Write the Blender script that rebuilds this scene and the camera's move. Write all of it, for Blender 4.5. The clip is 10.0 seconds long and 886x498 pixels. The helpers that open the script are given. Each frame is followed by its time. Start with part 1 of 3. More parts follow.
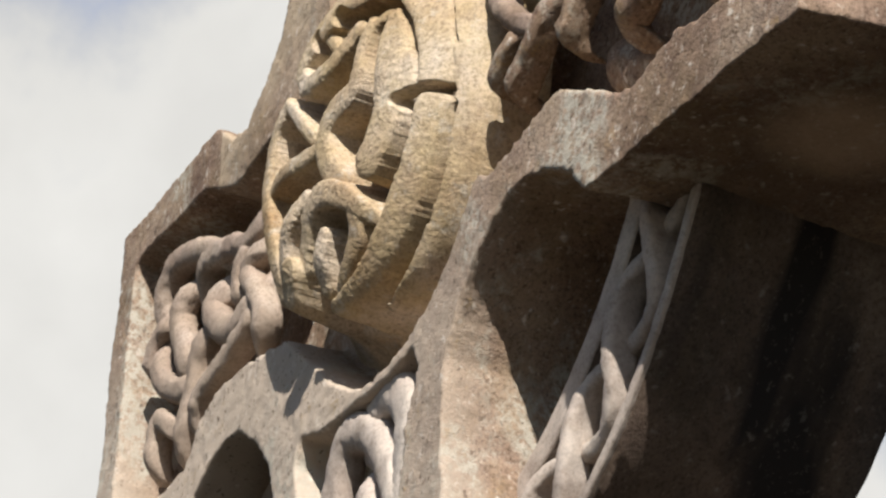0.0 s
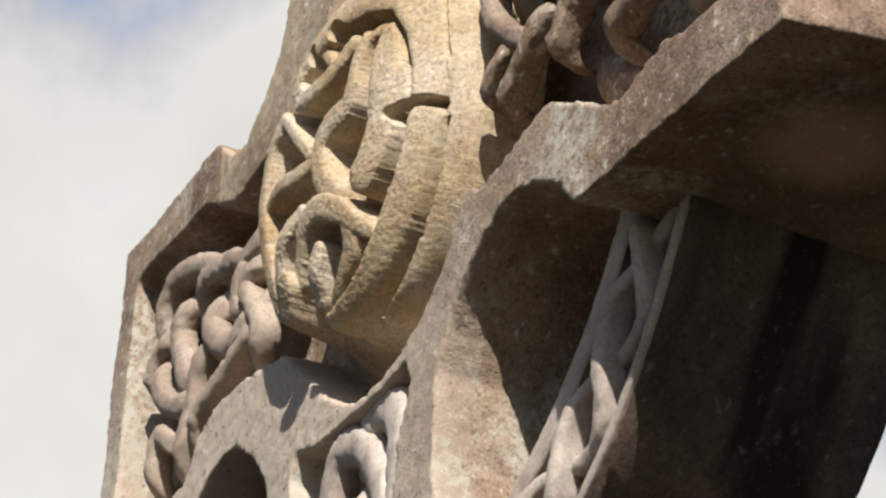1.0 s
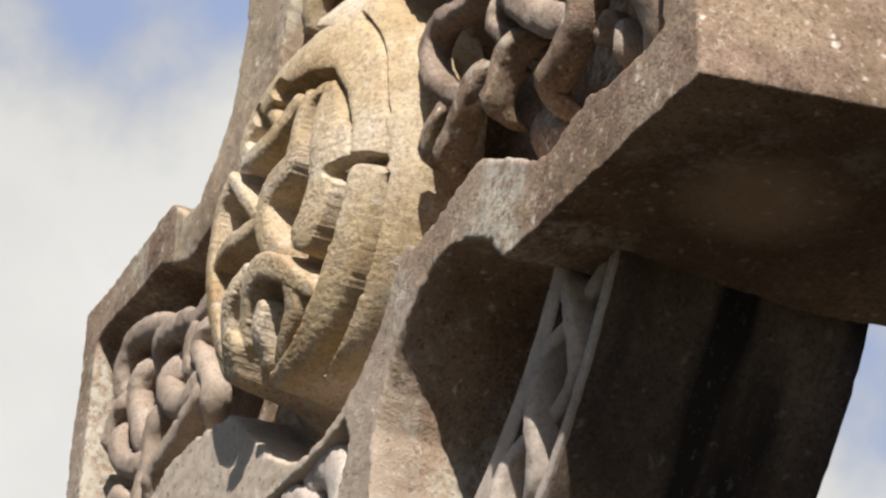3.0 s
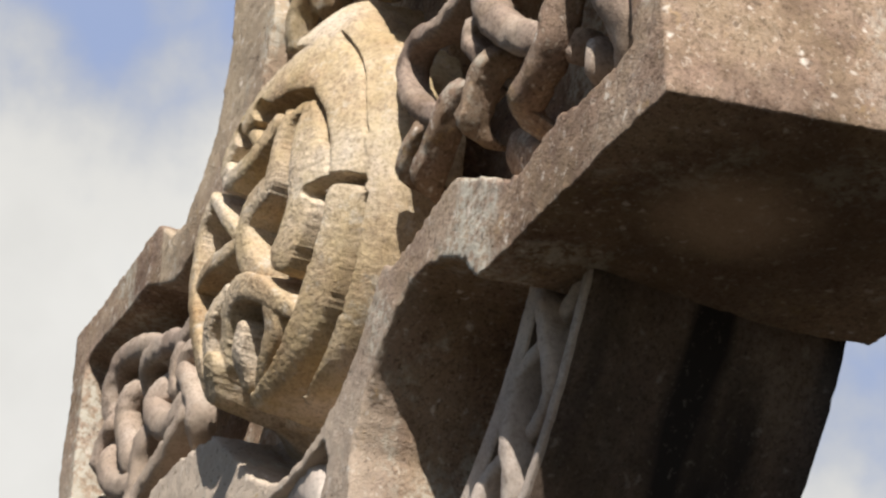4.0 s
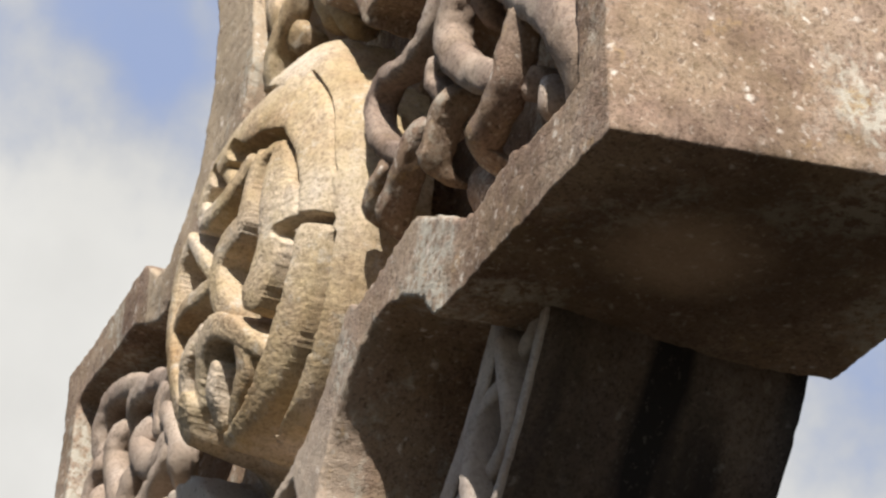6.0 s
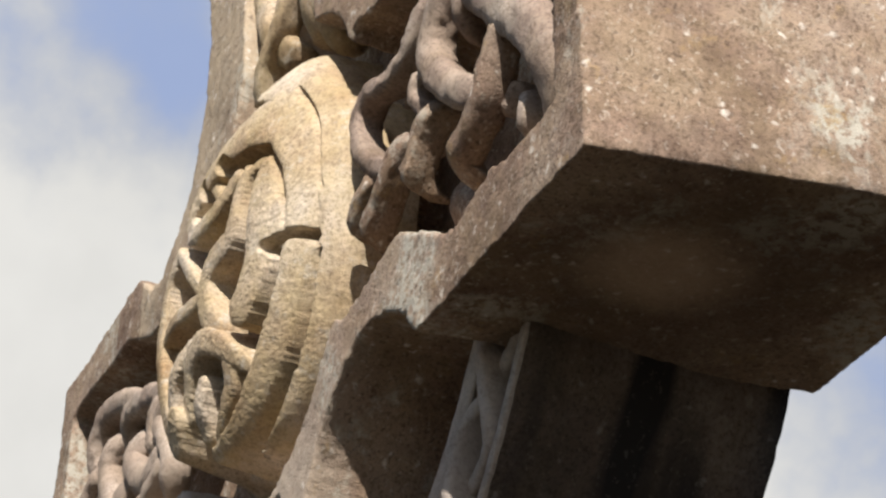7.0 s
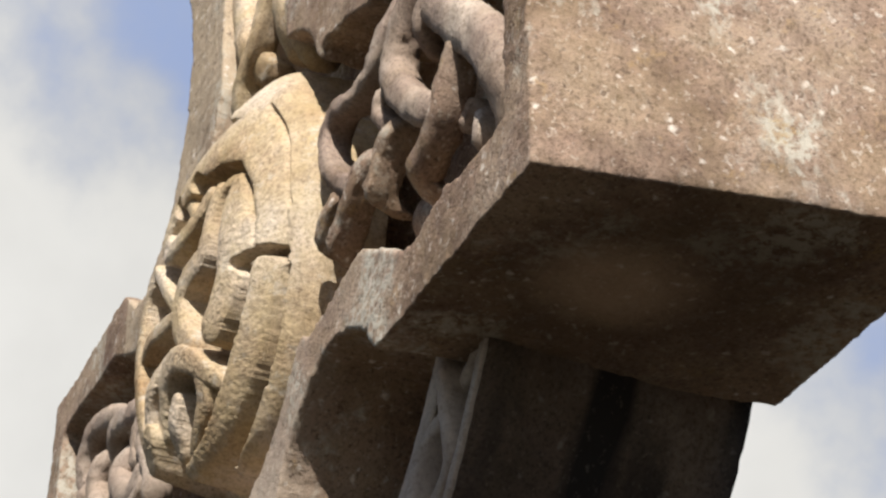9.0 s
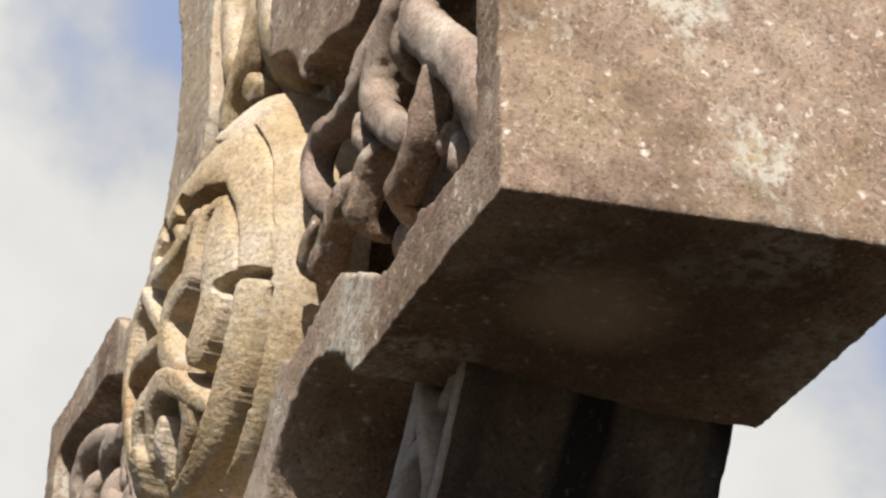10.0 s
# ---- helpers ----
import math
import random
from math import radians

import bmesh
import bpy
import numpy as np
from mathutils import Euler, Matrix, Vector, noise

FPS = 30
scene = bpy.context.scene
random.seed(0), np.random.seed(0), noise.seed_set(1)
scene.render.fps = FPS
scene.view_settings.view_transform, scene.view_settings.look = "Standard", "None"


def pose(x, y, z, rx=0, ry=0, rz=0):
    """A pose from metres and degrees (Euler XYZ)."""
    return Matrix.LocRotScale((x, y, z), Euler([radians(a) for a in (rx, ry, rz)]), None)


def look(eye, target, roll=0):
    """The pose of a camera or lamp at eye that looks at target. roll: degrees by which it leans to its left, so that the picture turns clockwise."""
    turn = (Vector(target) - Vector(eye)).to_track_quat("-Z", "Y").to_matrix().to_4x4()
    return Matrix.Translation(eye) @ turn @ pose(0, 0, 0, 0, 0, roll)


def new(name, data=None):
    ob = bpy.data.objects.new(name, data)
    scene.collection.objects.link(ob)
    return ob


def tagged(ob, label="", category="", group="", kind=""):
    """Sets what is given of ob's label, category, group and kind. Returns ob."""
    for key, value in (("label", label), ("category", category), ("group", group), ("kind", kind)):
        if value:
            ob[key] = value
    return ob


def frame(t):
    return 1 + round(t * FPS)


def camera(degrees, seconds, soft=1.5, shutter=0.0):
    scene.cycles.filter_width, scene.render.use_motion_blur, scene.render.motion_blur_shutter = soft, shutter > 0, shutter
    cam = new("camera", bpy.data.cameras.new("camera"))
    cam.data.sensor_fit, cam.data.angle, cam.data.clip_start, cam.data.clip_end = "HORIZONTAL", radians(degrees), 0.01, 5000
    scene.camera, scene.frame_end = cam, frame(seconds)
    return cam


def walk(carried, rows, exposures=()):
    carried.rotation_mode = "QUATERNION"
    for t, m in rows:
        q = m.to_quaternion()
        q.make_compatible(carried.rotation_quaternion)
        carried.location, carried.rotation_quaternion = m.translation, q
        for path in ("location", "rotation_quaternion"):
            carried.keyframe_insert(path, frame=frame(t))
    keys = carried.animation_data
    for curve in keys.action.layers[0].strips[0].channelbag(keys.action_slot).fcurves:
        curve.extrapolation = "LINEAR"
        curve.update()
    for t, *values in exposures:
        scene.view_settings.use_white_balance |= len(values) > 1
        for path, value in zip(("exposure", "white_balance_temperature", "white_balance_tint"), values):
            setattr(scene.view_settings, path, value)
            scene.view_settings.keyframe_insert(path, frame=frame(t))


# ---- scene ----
cam = camera(18.6, 10.0, soft=2.5)
PATH = [
    (0, (1.551, -0.674, 1.554), (-0.063, 0.081, 2.462), 2.8),
    (0.5, (1.555, -0.663, 1.55), (-0.06, 0.08, 2.466), 2.9),
    (1, (1.557, -0.651, 1.552), (-0.06, 0.082, 2.473), 3.0),
    (1.5, (1.561, -0.636, 1.554), (-0.05, 0.093, 2.489), 2.9),
    (2, (1.566, -0.626, 1.554), (-0.041, 0.1, 2.498), 2.8),
    (2.5, (1.572, -0.616, 1.552), (-0.032, 0.104, 2.505), 2.8),
    (4, (1.585, -0.579, 1.558), (-0.019, 0.118, 2.528), 2.6),
    (4.5, (1.592, -0.566, 1.558), (-0.011, 0.123, 2.535), 2.6),
    (5, (1.598, -0.555, 1.559), (-0.006, 0.126, 2.541), 2.6),
    (5.5, (1.604, -0.542, 1.561), (-0.003, 0.127, 2.547), 2.6),
    (7, (1.626, -0.511, 1.564), (0.014, 0.131, 2.559), 2.6),
    (7.5, (1.633, -0.501, 1.564), (0.02, 0.135, 2.561), 2.6),
    (8, (1.639, -0.491, 1.564), (0.024, 0.139, 2.562), 2.5),
    (8.5, (1.646, -0.481, 1.565), (0.028, 0.141, 2.562), 2.5),
    (9, (1.652, -0.469, 1.569), (0.031, 0.144, 2.566), 2.5),
    (9.5, (1.66, -0.455, 1.576), (0.035, 0.148, 2.574), 2.4),
    (10, (1.664, -0.445, 1.583), (0.037, 0.152, 2.582), 2.4),
]
walk(cam, [(t, look(eye, target, roll)) for t, eye, target, roll in PATH], exposures=((0, 0.44), (10, 0.44)))

# ---- world, sun, exposure ----
SUN_DIR = Vector((0.69, -0.36, 0.63)).normalized()
world = bpy.data.worlds.new("sky")
scene.world = world
world.use_nodes = True


def build_sky(nt):
    nt.nodes.clear()
    out = nt.nodes.new("ShaderNodeOutputWorld")
    back = nt.nodes.new("ShaderNodeBackground")
    sky = nt.nodes.new("ShaderNodeTexSky")
    sky.sky_type, sky.sun_disc = "NISHITA", False
    sky.ozone_density = 3.0
    sky.sun_elevation = math.asin(SUN_DIR.z)
    sky.sun_rotation = math.atan2(SUN_DIR.x, SUN_DIR.y)
    dim = nt.nodes.new("ShaderNodeVectorMath")
    dim.operation = "SCALE"
    dim.inputs[3].default_value = 0.055
    nt.links.new(sky.outputs[0], dim.inputs[0])
    co = nt.nodes.new("ShaderNodeTexCoord")
    # broken cloud: wide banks, ragged edges, and open gaps of blue
    big = nt.nodes.new("ShaderNodeTexNoise")
    big.inputs["Scale"].default_value, big.inputs["Detail"].default_value = 2.2, 4
    nt.links.new(co.outputs["Generated"], big.inputs["Vector"])
    rag = nt.nodes.new("ShaderNodeTexNoise")
    rag.inputs["Scale"].default_value, rag.inputs["Detail"].default_value = 13, 6
    nt.links.new(co.outputs["Generated"], rag.inputs["Vector"])

    def near(d, reach):
        dist = nt.nodes.new("ShaderNodeVectorMath")
        dist.operation = "DISTANCE"
        dist.inputs[1].default_value = Vector(d).normalized()
        nt.links.new(co.outputs["Generated"], dist.inputs[0])
        wob = nt.nodes.new("ShaderNodeMath")
        wob.operation = "MULTIPLY_ADD"
        nt.links.new(rag.outputs["Fac"], wob.inputs[0])
        wob.inputs[1].default_value = -0.19
        nt.links.new(dist.outputs["Value"], wob.inputs[2])
        m = nt.nodes.new("ShaderNodeMapRange")
        m.interpolation_type = "SMOOTHSTEP"
        m.inputs["From Min"].default_value, m.inputs["From Max"].default_value = reach - 0.135, reach - 0.06
        m.inputs["To Min"].default_value, m.inputs["To Max"].default_value = 1, 0
        nt.links.new(wob.outputs[0], m.inputs["Value"])
        return m.outputs[0]

    def math2(op, a, b):
        n = nt.nodes.new("ShaderNodeMath")
        n.operation, n.use_clamp = op, True
        for k, v in enumerate((a, b)):
            if isinstance(v, (int, float)):
                n.inputs[k].default_value = v
            else:
                nt.links.new(v, n.inputs[k])
        return n.outputs[0]

    bank = nt.nodes.new("ShaderNodeMapRange")
    bank.inputs["From Min"].default_value, bank.inputs["From Max"].default_value = 0.62, 0.76
    nt.links.new(big.outputs["Fac"], bank.inputs["Value"])
    wide = near((-0.80, 0.35, 0.49), 0.50)          # the cloud bank behind the cross
    gaps = math2("MULTIPLY", math2("MAXIMUM", near(GAP_A, 0.052), near(GAP_B, 0.046)), 0.80)
    cloud = math2("SUBTRACT", math2("MAXIMUM", bank.outputs[0], wide), gaps)
    shade = nt.nodes.new("ShaderNodeMapRange")
    shade.inputs["From Min"].default_value, shade.inputs["From Max"].default_value = 0.35, 0.68
    shade.inputs["To Min"].default_value, shade.inputs["To Max"].default_value = 0.562, 0.636
    nt.links.new(rag.outputs["Fac"], shade.inputs["Value"])
    tint = nt.nodes.new("ShaderNodeVectorMath")
    tint.operation = "SCALE"
    tint.inputs[0].default_value = (1.0, 0.985, 0.945)
    nt.links.new(shade.outputs[0], tint.inputs[3])
    mix = nt.nodes.new("ShaderNodeMix")
    mix.data_type = "RGBA"
    nt.links.new(cloud, mix.inputs["Factor"])
    clear = nt.nodes.new("ShaderNodeMix")             # the gaps show bright blue through thin veil
    clear.data_type = "RGBA"
    nt.links.new(gaps, clear.inputs["Factor"])
    nt.links.new(dim.outputs[0], clear.inputs["A"])
    clear.inputs["B"].default_value = (0.20, 0.29, 0.54, 1)
    nt.links.new(clear.outputs["Result"], mix.inputs["A"])
    nt.links.new(tint.outputs[0], mix.inputs["B"])
    nt.links.new(mix.outputs["Result"], back.inputs["Color"])
    nt.links.new(back.outputs[0], out.inputs[0])


GAP_A, GAP_B = (-0.808, 0.211, 0.551), (-0.753, 0.486, 0.444)
build_sky(world.node_tree)
sun = new("sun", bpy.data.lights.new("sun", "SUN"))
sun.data.energy, sun.data.angle, sun.data.color = 5.0, radians(0.6), (1.0, 0.94, 0.87)
sun.matrix_world = look(SUN_DIR * 20, (0, 0, 0))


# ---- materials ----
def ramp(nt, src, stops):
    n = nt.nodes.new("ShaderNodeValToRGB")
    while len(n.color_ramp.elements) < len(stops):
        n.color_ramp.elements.new(0.5)
    for e, (p, c) in zip(n.color_ramp.elements, stops):
        e.position, e.color = p, (*c, 1)
    nt.links.new(src, n.inputs[0])
    return n.outputs["Color"]


def blend(nt, fac, a, b, mode="MIX"):
    n = nt.nodes.new("ShaderNodeMix")
    n.data_type, n.blend_type = "RGBA", mode
    for key, v in (("Factor", fac), ("A", a), ("B", b)):
        if isinstance(v, (int, float)):
            n.inputs[key].default_value = v
        elif isinstance(v, tuple):
            n.inputs[key].default_value = (*v, 1)
        else:
            nt.links.new(v, n.inputs[key])
    return n.outputs["Result"]


def stone(name, dark, mid, pale, lichen=0.0, grain=1.0, speck=0.5, dark_runs=0.0, washed=0.0):
    """Weathered sandstone: broad stains, coat of lichen, sharp grit with pits and pale chips."""
    m = bpy.data.materials.new(name)
    m.use_nodes = True
    nt = m.node_tree
    bsdf = nt.nodes["Principled BSDF"]
    co = nt.nodes.new("ShaderNodeTexCoord").outputs["Object"]

    def tex(scale, detail=3, rough=0.55):
        n = nt.nodes.new("ShaderNodeTexNoise")
        n.inputs["Scale"].default_value, n.inputs["Detail"].default_value = scale, detail
        n.inputs["Roughness"].default_value = rough
        nt.links.new(co, n.inputs["Vector"])
        return n.outputs["Fac"]

    stain, mottle, grit, fine = tex(9, 4), tex(55, 5, 0.65), tex(330, 3, 0.7), tex(900, 2)
    col = ramp(nt, stain, [(0.34, dark), (0.5, mid), (0.68, pale)])
    col = blend(nt, 0.55, col, ramp(nt, mottle, [(0.3, (0.55, 0.5, 0.46)), (0.5, (1, 1, 1)), (0.72, (1.25, 1.22, 1.18))]), "MULTIPLY")
    col = blend(nt, 0.7 * grain, col, ramp(nt, grit, [(0.33, (0.35, 0.3, 0.27)), (0.48, (1, 1, 1)), (0.7, (1.35, 1.32, 1.28))]), "MULTIPLY")
    if lichen:
        patch = ramp(nt, tex(17, 5, 0.7), [(0.42, (0, 0, 0)), (0.62, (lichen, lichen, lichen))])
        col = blend(nt, patch, col, (0.50, 0.39, 0.20))
        scurf = ramp(nt, tex(40, 5, 0.75), [(0.58, (0, 0, 0)), (0.66, (lichen, lichen, lichen))])
        col = blend(nt, scurf, col, (0.62, 0.58, 0.50))
    if dark_runs:                                      # near-black upright runs
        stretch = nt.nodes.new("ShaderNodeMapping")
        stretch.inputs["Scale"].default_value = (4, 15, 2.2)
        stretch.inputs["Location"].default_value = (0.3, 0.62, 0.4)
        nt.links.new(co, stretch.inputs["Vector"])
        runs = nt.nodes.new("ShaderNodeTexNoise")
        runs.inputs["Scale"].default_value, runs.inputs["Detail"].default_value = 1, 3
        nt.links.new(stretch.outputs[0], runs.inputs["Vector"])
        col = blend(nt, ramp(nt, runs.outputs["Fac"], [(0.42, (0, 0, 0)), (0.54, (dark_runs, dark_runs, dark_runs))]), col, (0.025, 0.021, 0.02))
    if washed:                                     # rain-washed, bleached round the foot of the head
        far = nt.nodes.new("ShaderNodeVectorMath")
        far.operation = "DISTANCE"
        far.inputs[1].default_value = (-0.21, 0.0, 2.23)
        flat = nt.nodes.new("ShaderNodeVectorMath")
        flat.operation = "MULTIPLY"
        flat.inputs[1].default_value = (0.6, 6, 1)
        nt.links.new(co, flat.inputs[0])
        nt.links.new(flat.outputs[0], far.inputs[0])
        wob = nt.nodes.new("ShaderNodeMath")
        wob.operation = "MULTIPLY_ADD"
        nt.links.new(stain, wob.inputs[0])
        wob.inputs[1].default_value = 0.30
        nt.links.new(far.outputs["Value"], wob.inputs[2])
        pale_mask = ramp(nt, wob.outputs[0], [(0.36, (washed, washed, washed)), (0.52, (0, 0, 0))])
        col = blend(nt, pale_mask, col, blend(nt, 0.5, (0.60, 0.50, 0.41), col, "MULTIPLY"))
        col = blend(nt, pale_mask, col, blend(nt, 0.62, col, (0.62, 0.53, 0.43)))
    if washed > 0.5:                               # paler upper limb, ending in a ragged line at its foot
        axes = nt.nodes.new("ShaderNodeSeparateXYZ")
        nt.links.new(co, axes.inputs[0])
        lean = nt.nodes.new("ShaderNodeMath")
        lean.operation = "MULTIPLY_ADD"
        nt.links.new(axes.outputs["X"], lean.inputs[0])
        lean.inputs[1].default_value = -0.55
        nt.links.new(axes.outputs["Z"], lean.inputs[2])
        high = nt.nodes.new("ShaderNodeMath")
        high.operation = "MULTIPLY_ADD"
        nt.links.new(stain, high.inputs[0])
        high.inputs[1].default_value = 0.12
        nt.links.new(lean.outputs[0], high.inputs[2])
        fade = nt.nodes.new("ShaderNodeMapRange")
        fade.inputs["From Min"].default_value, fade.inputs["From Max"].default_value = 2.80, 2.87
        nt.links.new(high.outputs[0], fade.inputs["Value"])
        inside = nt.nodes.new("ShaderNodeMath")
        inside.operation = "GREATER_THAN"
        nt.links.new(axes.outputs["X"], inside.inputs[0])
        inside.inputs[1].default_value = -0.34
        limb = blend(nt, 1.0, fade.outputs[0], inside.outputs[0], "MULTIPLY")
        col = blend(nt, limb, col, blend(nt, 0.55, col, (0.56, 0.46, 0.33)))
    warp = nt.nodes.new("ShaderNodeVectorMath")
    warp.operation = "MULTIPLY_ADD"
    bend = nt.nodes.new("ShaderNodeTexNoise")
    bend.inputs["Scale"].default_value, bend.inputs["Detail"].default_value = 120, 3
    nt.links.new(co, bend.inputs["Vector"])
    nt.links.new(bend.outputs["Color"], warp.inputs[0])
    warp.inputs[1].default_value = (0.012, 0.012, 0.02)
    nt.links.new(co, warp.inputs[2])
    chips = nt.nodes.new("ShaderNodeTexVoronoi")
    chips.inputs["Scale"].default_value, chips.inputs["Randomness"].default_value = 105, 1
    nt.links.new(warp.outputs[0], chips.inputs["Vector"])
    pick = nt.nodes.new("ShaderNodeMath")          # a few cells only, by their own random colour
    pick.operation = "GREATER_THAN"
    nt.links.new(chips.outputs["Color"], pick.inputs[0])
    pick.inputs[1].default_value = 0.60
    near = ramp(nt, chips.outputs["Distance"], [(0.12, (1, 1, 1)), (0.36, (0, 0, 0))])
    mask = blend(nt, 1.0, near, pick.outputs[0], "MULTIPLY")
    ragged = ramp(nt, mottle, [(0.47, (0, 0, 0)), (0.56, (speck, speck, speck))])
    mask = blend(nt, 1.0, mask, ragged, "MULTIPLY")
    col = blend(nt, mask, col, (0.66, 0.59, 0.51))
    small = nt.nodes.new("ShaderNodeTexVoronoi")
    small.inputs["Scale"].default_value = 300
    nt.links.new(warp.outputs[0], small.inputs["Vector"])
    for level_, tone in ((0.72, (0.58, 0.50, 0.41)), (-0.2, (0.08, 0.058, 0.045))):
        sel = nt.nodes.new("ShaderNodeMath")
        sel.operation = "GREATER_THAN" if level_ > 0 else "LESS_THAN"
        nt.links.new(small.outputs["Color"], sel.inputs[0])
        sel.inputs[1].default_value = abs(level_)
        dot = blend(nt, 1.0, ramp(nt, small.outputs["Distance"], [(0.2, (0.5 * speck, 0.5 * speck, 0.5 * speck)), (0.5, (0, 0, 0))]), sel.outputs[0], "MULTIPLY")
        col = blend(nt, dot, col, tone)
    if speck > 0.8:                                # thin pale bloom with ragged edges
        tall = nt.nodes.new("ShaderNodeMapping")
        tall.inputs["Scale"].default_value = (9, 9, 5)
        tall.inputs["Location"].default_value = (0.2, 0.35, 0.1)
        nt.links.new(co, tall.inputs["Vector"])
        cloud = nt.nodes.new("ShaderNodeTexNoise")
        cloud.inputs["Scale"].default_value, cloud.inputs["Detail"].default_value, cloud.inputs["Roughness"].default_value = 1, 7, 0.7
        nt.links.new(tall.outputs[0], cloud.inputs["Vector"])
        bloom = blend(nt, 1.0, ramp(nt, cloud.outputs["Fac"], [(0.53, (0, 0, 0)), (0.61, (0.85, 0.85, 0.85))]), ramp(nt, tex(130, 4, 0.7), [(0.42, (0, 0, 0)), (0.54, (1, 1, 1))]), "MULTIPLY")
        col = blend(nt, bloom, col, (0.50, 0.47, 0.395))
        ochre = blend(nt, 1.0, ramp(nt, tex(26, 4, 0.7), [(0.60, (0, 0, 0)), (0.70, (0.6, 0.6, 0.6))]), ramp(nt, grit, [(0.40, (0, 0, 0)), (0.60, (1, 1, 1))]), "MULTIPLY")
        col = blend(nt, ochre, col, (0.36, 0.24, 0.095))
        pocks = nt.nodes.new("ShaderNodeTexVoronoi")       # crumbled pockets, dark inside
        pocks.inputs["Scale"].default_value = 170
        nt.links.new(warp.outputs[0], pocks.inputs["Vector"])
        few = nt.nodes.new("ShaderNodeMath")
        few.operation = "LESS_THAN"
        nt.links.new(pocks.outputs["Color"], few.inputs[0])
        few.inputs[1].default_value = 0.24
        pocket = blend(nt, 1.0, ramp(nt, pocks.outputs["Distance"], [(0.16, (0.7, 0.7, 0.7)), (0.36, (0, 0, 0))]), few.outputs[0], "MULTIPLY")
        col = blend(nt, pocket, col, (0.115, 0.078, 0.055))
    if washed > 0.5:                               # soffit shade painted below the arm: ragged dark blot around a paler oval
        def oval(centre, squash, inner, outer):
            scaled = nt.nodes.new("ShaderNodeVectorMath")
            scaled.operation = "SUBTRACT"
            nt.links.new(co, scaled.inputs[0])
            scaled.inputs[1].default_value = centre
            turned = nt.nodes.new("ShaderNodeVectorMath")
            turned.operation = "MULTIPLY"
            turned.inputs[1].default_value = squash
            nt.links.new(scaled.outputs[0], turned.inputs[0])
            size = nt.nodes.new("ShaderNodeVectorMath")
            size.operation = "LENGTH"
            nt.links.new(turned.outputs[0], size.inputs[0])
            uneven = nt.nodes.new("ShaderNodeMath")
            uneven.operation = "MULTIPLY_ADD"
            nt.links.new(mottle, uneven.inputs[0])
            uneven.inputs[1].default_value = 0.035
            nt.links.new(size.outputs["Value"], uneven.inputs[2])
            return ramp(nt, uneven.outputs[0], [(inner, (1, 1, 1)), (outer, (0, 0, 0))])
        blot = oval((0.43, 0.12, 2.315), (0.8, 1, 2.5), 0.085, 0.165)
        pale_oval = oval((0.435, 0.098, 2.32), (1, 0.9, 1), 0.040, 0.075)
        soffit_shade = blend(nt, 0.62, col, (0.075, 0.052, 0.036))
        col = blend(nt, blot, col, blend(nt, pale_oval, soffit_shade, blend(nt, 0.6, col, (0.42, 0.315, 0.225))))
    nt.links.new(col, bsdf.inputs["Base Color"])
    bsdf.inputs["Roughness"].default_value = 0.93
    bsdf.inputs["Specular IOR Level"].default_value = 0.2
    pits = nt.nodes.new("ShaderNodeTexVoronoi")
    pits.inputs["Scale"].default_value = 420
    nt.links.new(co, pits.inputs["Vector"])
    height = blend(nt, 0.10, blend(nt, 0.62, grit, fine), pits.outputs["Distance"])
    height = blend(nt, 0.12, height, mottle)
    bump = nt.nodes.new("ShaderNodeBump")
    bump.inputs["Strength"].default_value, bump.inputs["Distance"].default_value = 0.7 * grain, 0.0026
    nt.links.new(height, bump.inputs["Height"])
    nt.links.new(bump.outputs[0], bsdf.inputs["Normal"])
    return m


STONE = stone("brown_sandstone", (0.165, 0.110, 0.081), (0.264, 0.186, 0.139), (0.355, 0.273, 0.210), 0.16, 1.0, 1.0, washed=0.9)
CARVED = stone("carved_sandstone", (0.19, 0.135, 0.105), (0.33, 0.255, 0.208), (0.47, 0.395, 0.335), 0.10, 0.9, 0.2, washed=0.3)
BOSS = stone("lichened_sandstone", (0.32, 0.215, 0.120), (0.47, 0.365, 0.245), (0.60, 0.52, 0.43), 0.42, 0.9, 0.3)
PALE = stone("bleached_sandstone", (0.35, 0.29, 0.25), (0.47, 0.405, 0.355), (0.59, 0.53, 0.47), 0.05, 0.5, 0.2)
RING = stone("streaked_sandstone", (0.074, 0.054, 0.043), (0.125, 0.091, 0.072), (0.18, 0.139, 0.112), 0.04, 0.9, 0.15, dark_runs=1.0)


def grass_material():
    m = bpy.data.materials.new("grass")
    m.use_nodes = True
    nt = m.node_tree
    co = nt.nodes.new("ShaderNodeTexCoord").outputs["Object"]
    n = nt.nodes.new("ShaderNodeTexNoise")
    n.inputs["Scale"].default_value, n.inputs["Detail"].default_value = 3, 8
    nt.links.new(co, n.inputs["Vector"])
    col = ramp(nt, n.outputs["Fac"], [(0.3, (0.012, 0.012, 0.007)), (0.7, (0.032, 0.026, 0.016))])
    nt.links.new(col, nt.nodes["Principled BSDF"].inputs["Base Color"])
    nt.nodes["Principled BSDF"].inputs["Roughness"].default_value = 1
    return m


# ---- helpers for carving ----
HUB_X, HUB_Z = -0.022, 2.496          # centre of the cross head
FRONT_FLOOR = 0.052                   # depth of the sunk panels


def part(name, bm, material, parent, label=""):
    me = bpy.data.meshes.new(name)
    bm.to_mesh(me)
    bm.free()
    for p in me.polygons:
        p.use_smooth = True
    me.materials.append(material)
    ob = new(name, me)
    ob.parent = parent
    return tagged(ob, label)


def mirror(pts):
    return [(2 * HUB_X - x, w) for x, w in reversed(pts)]


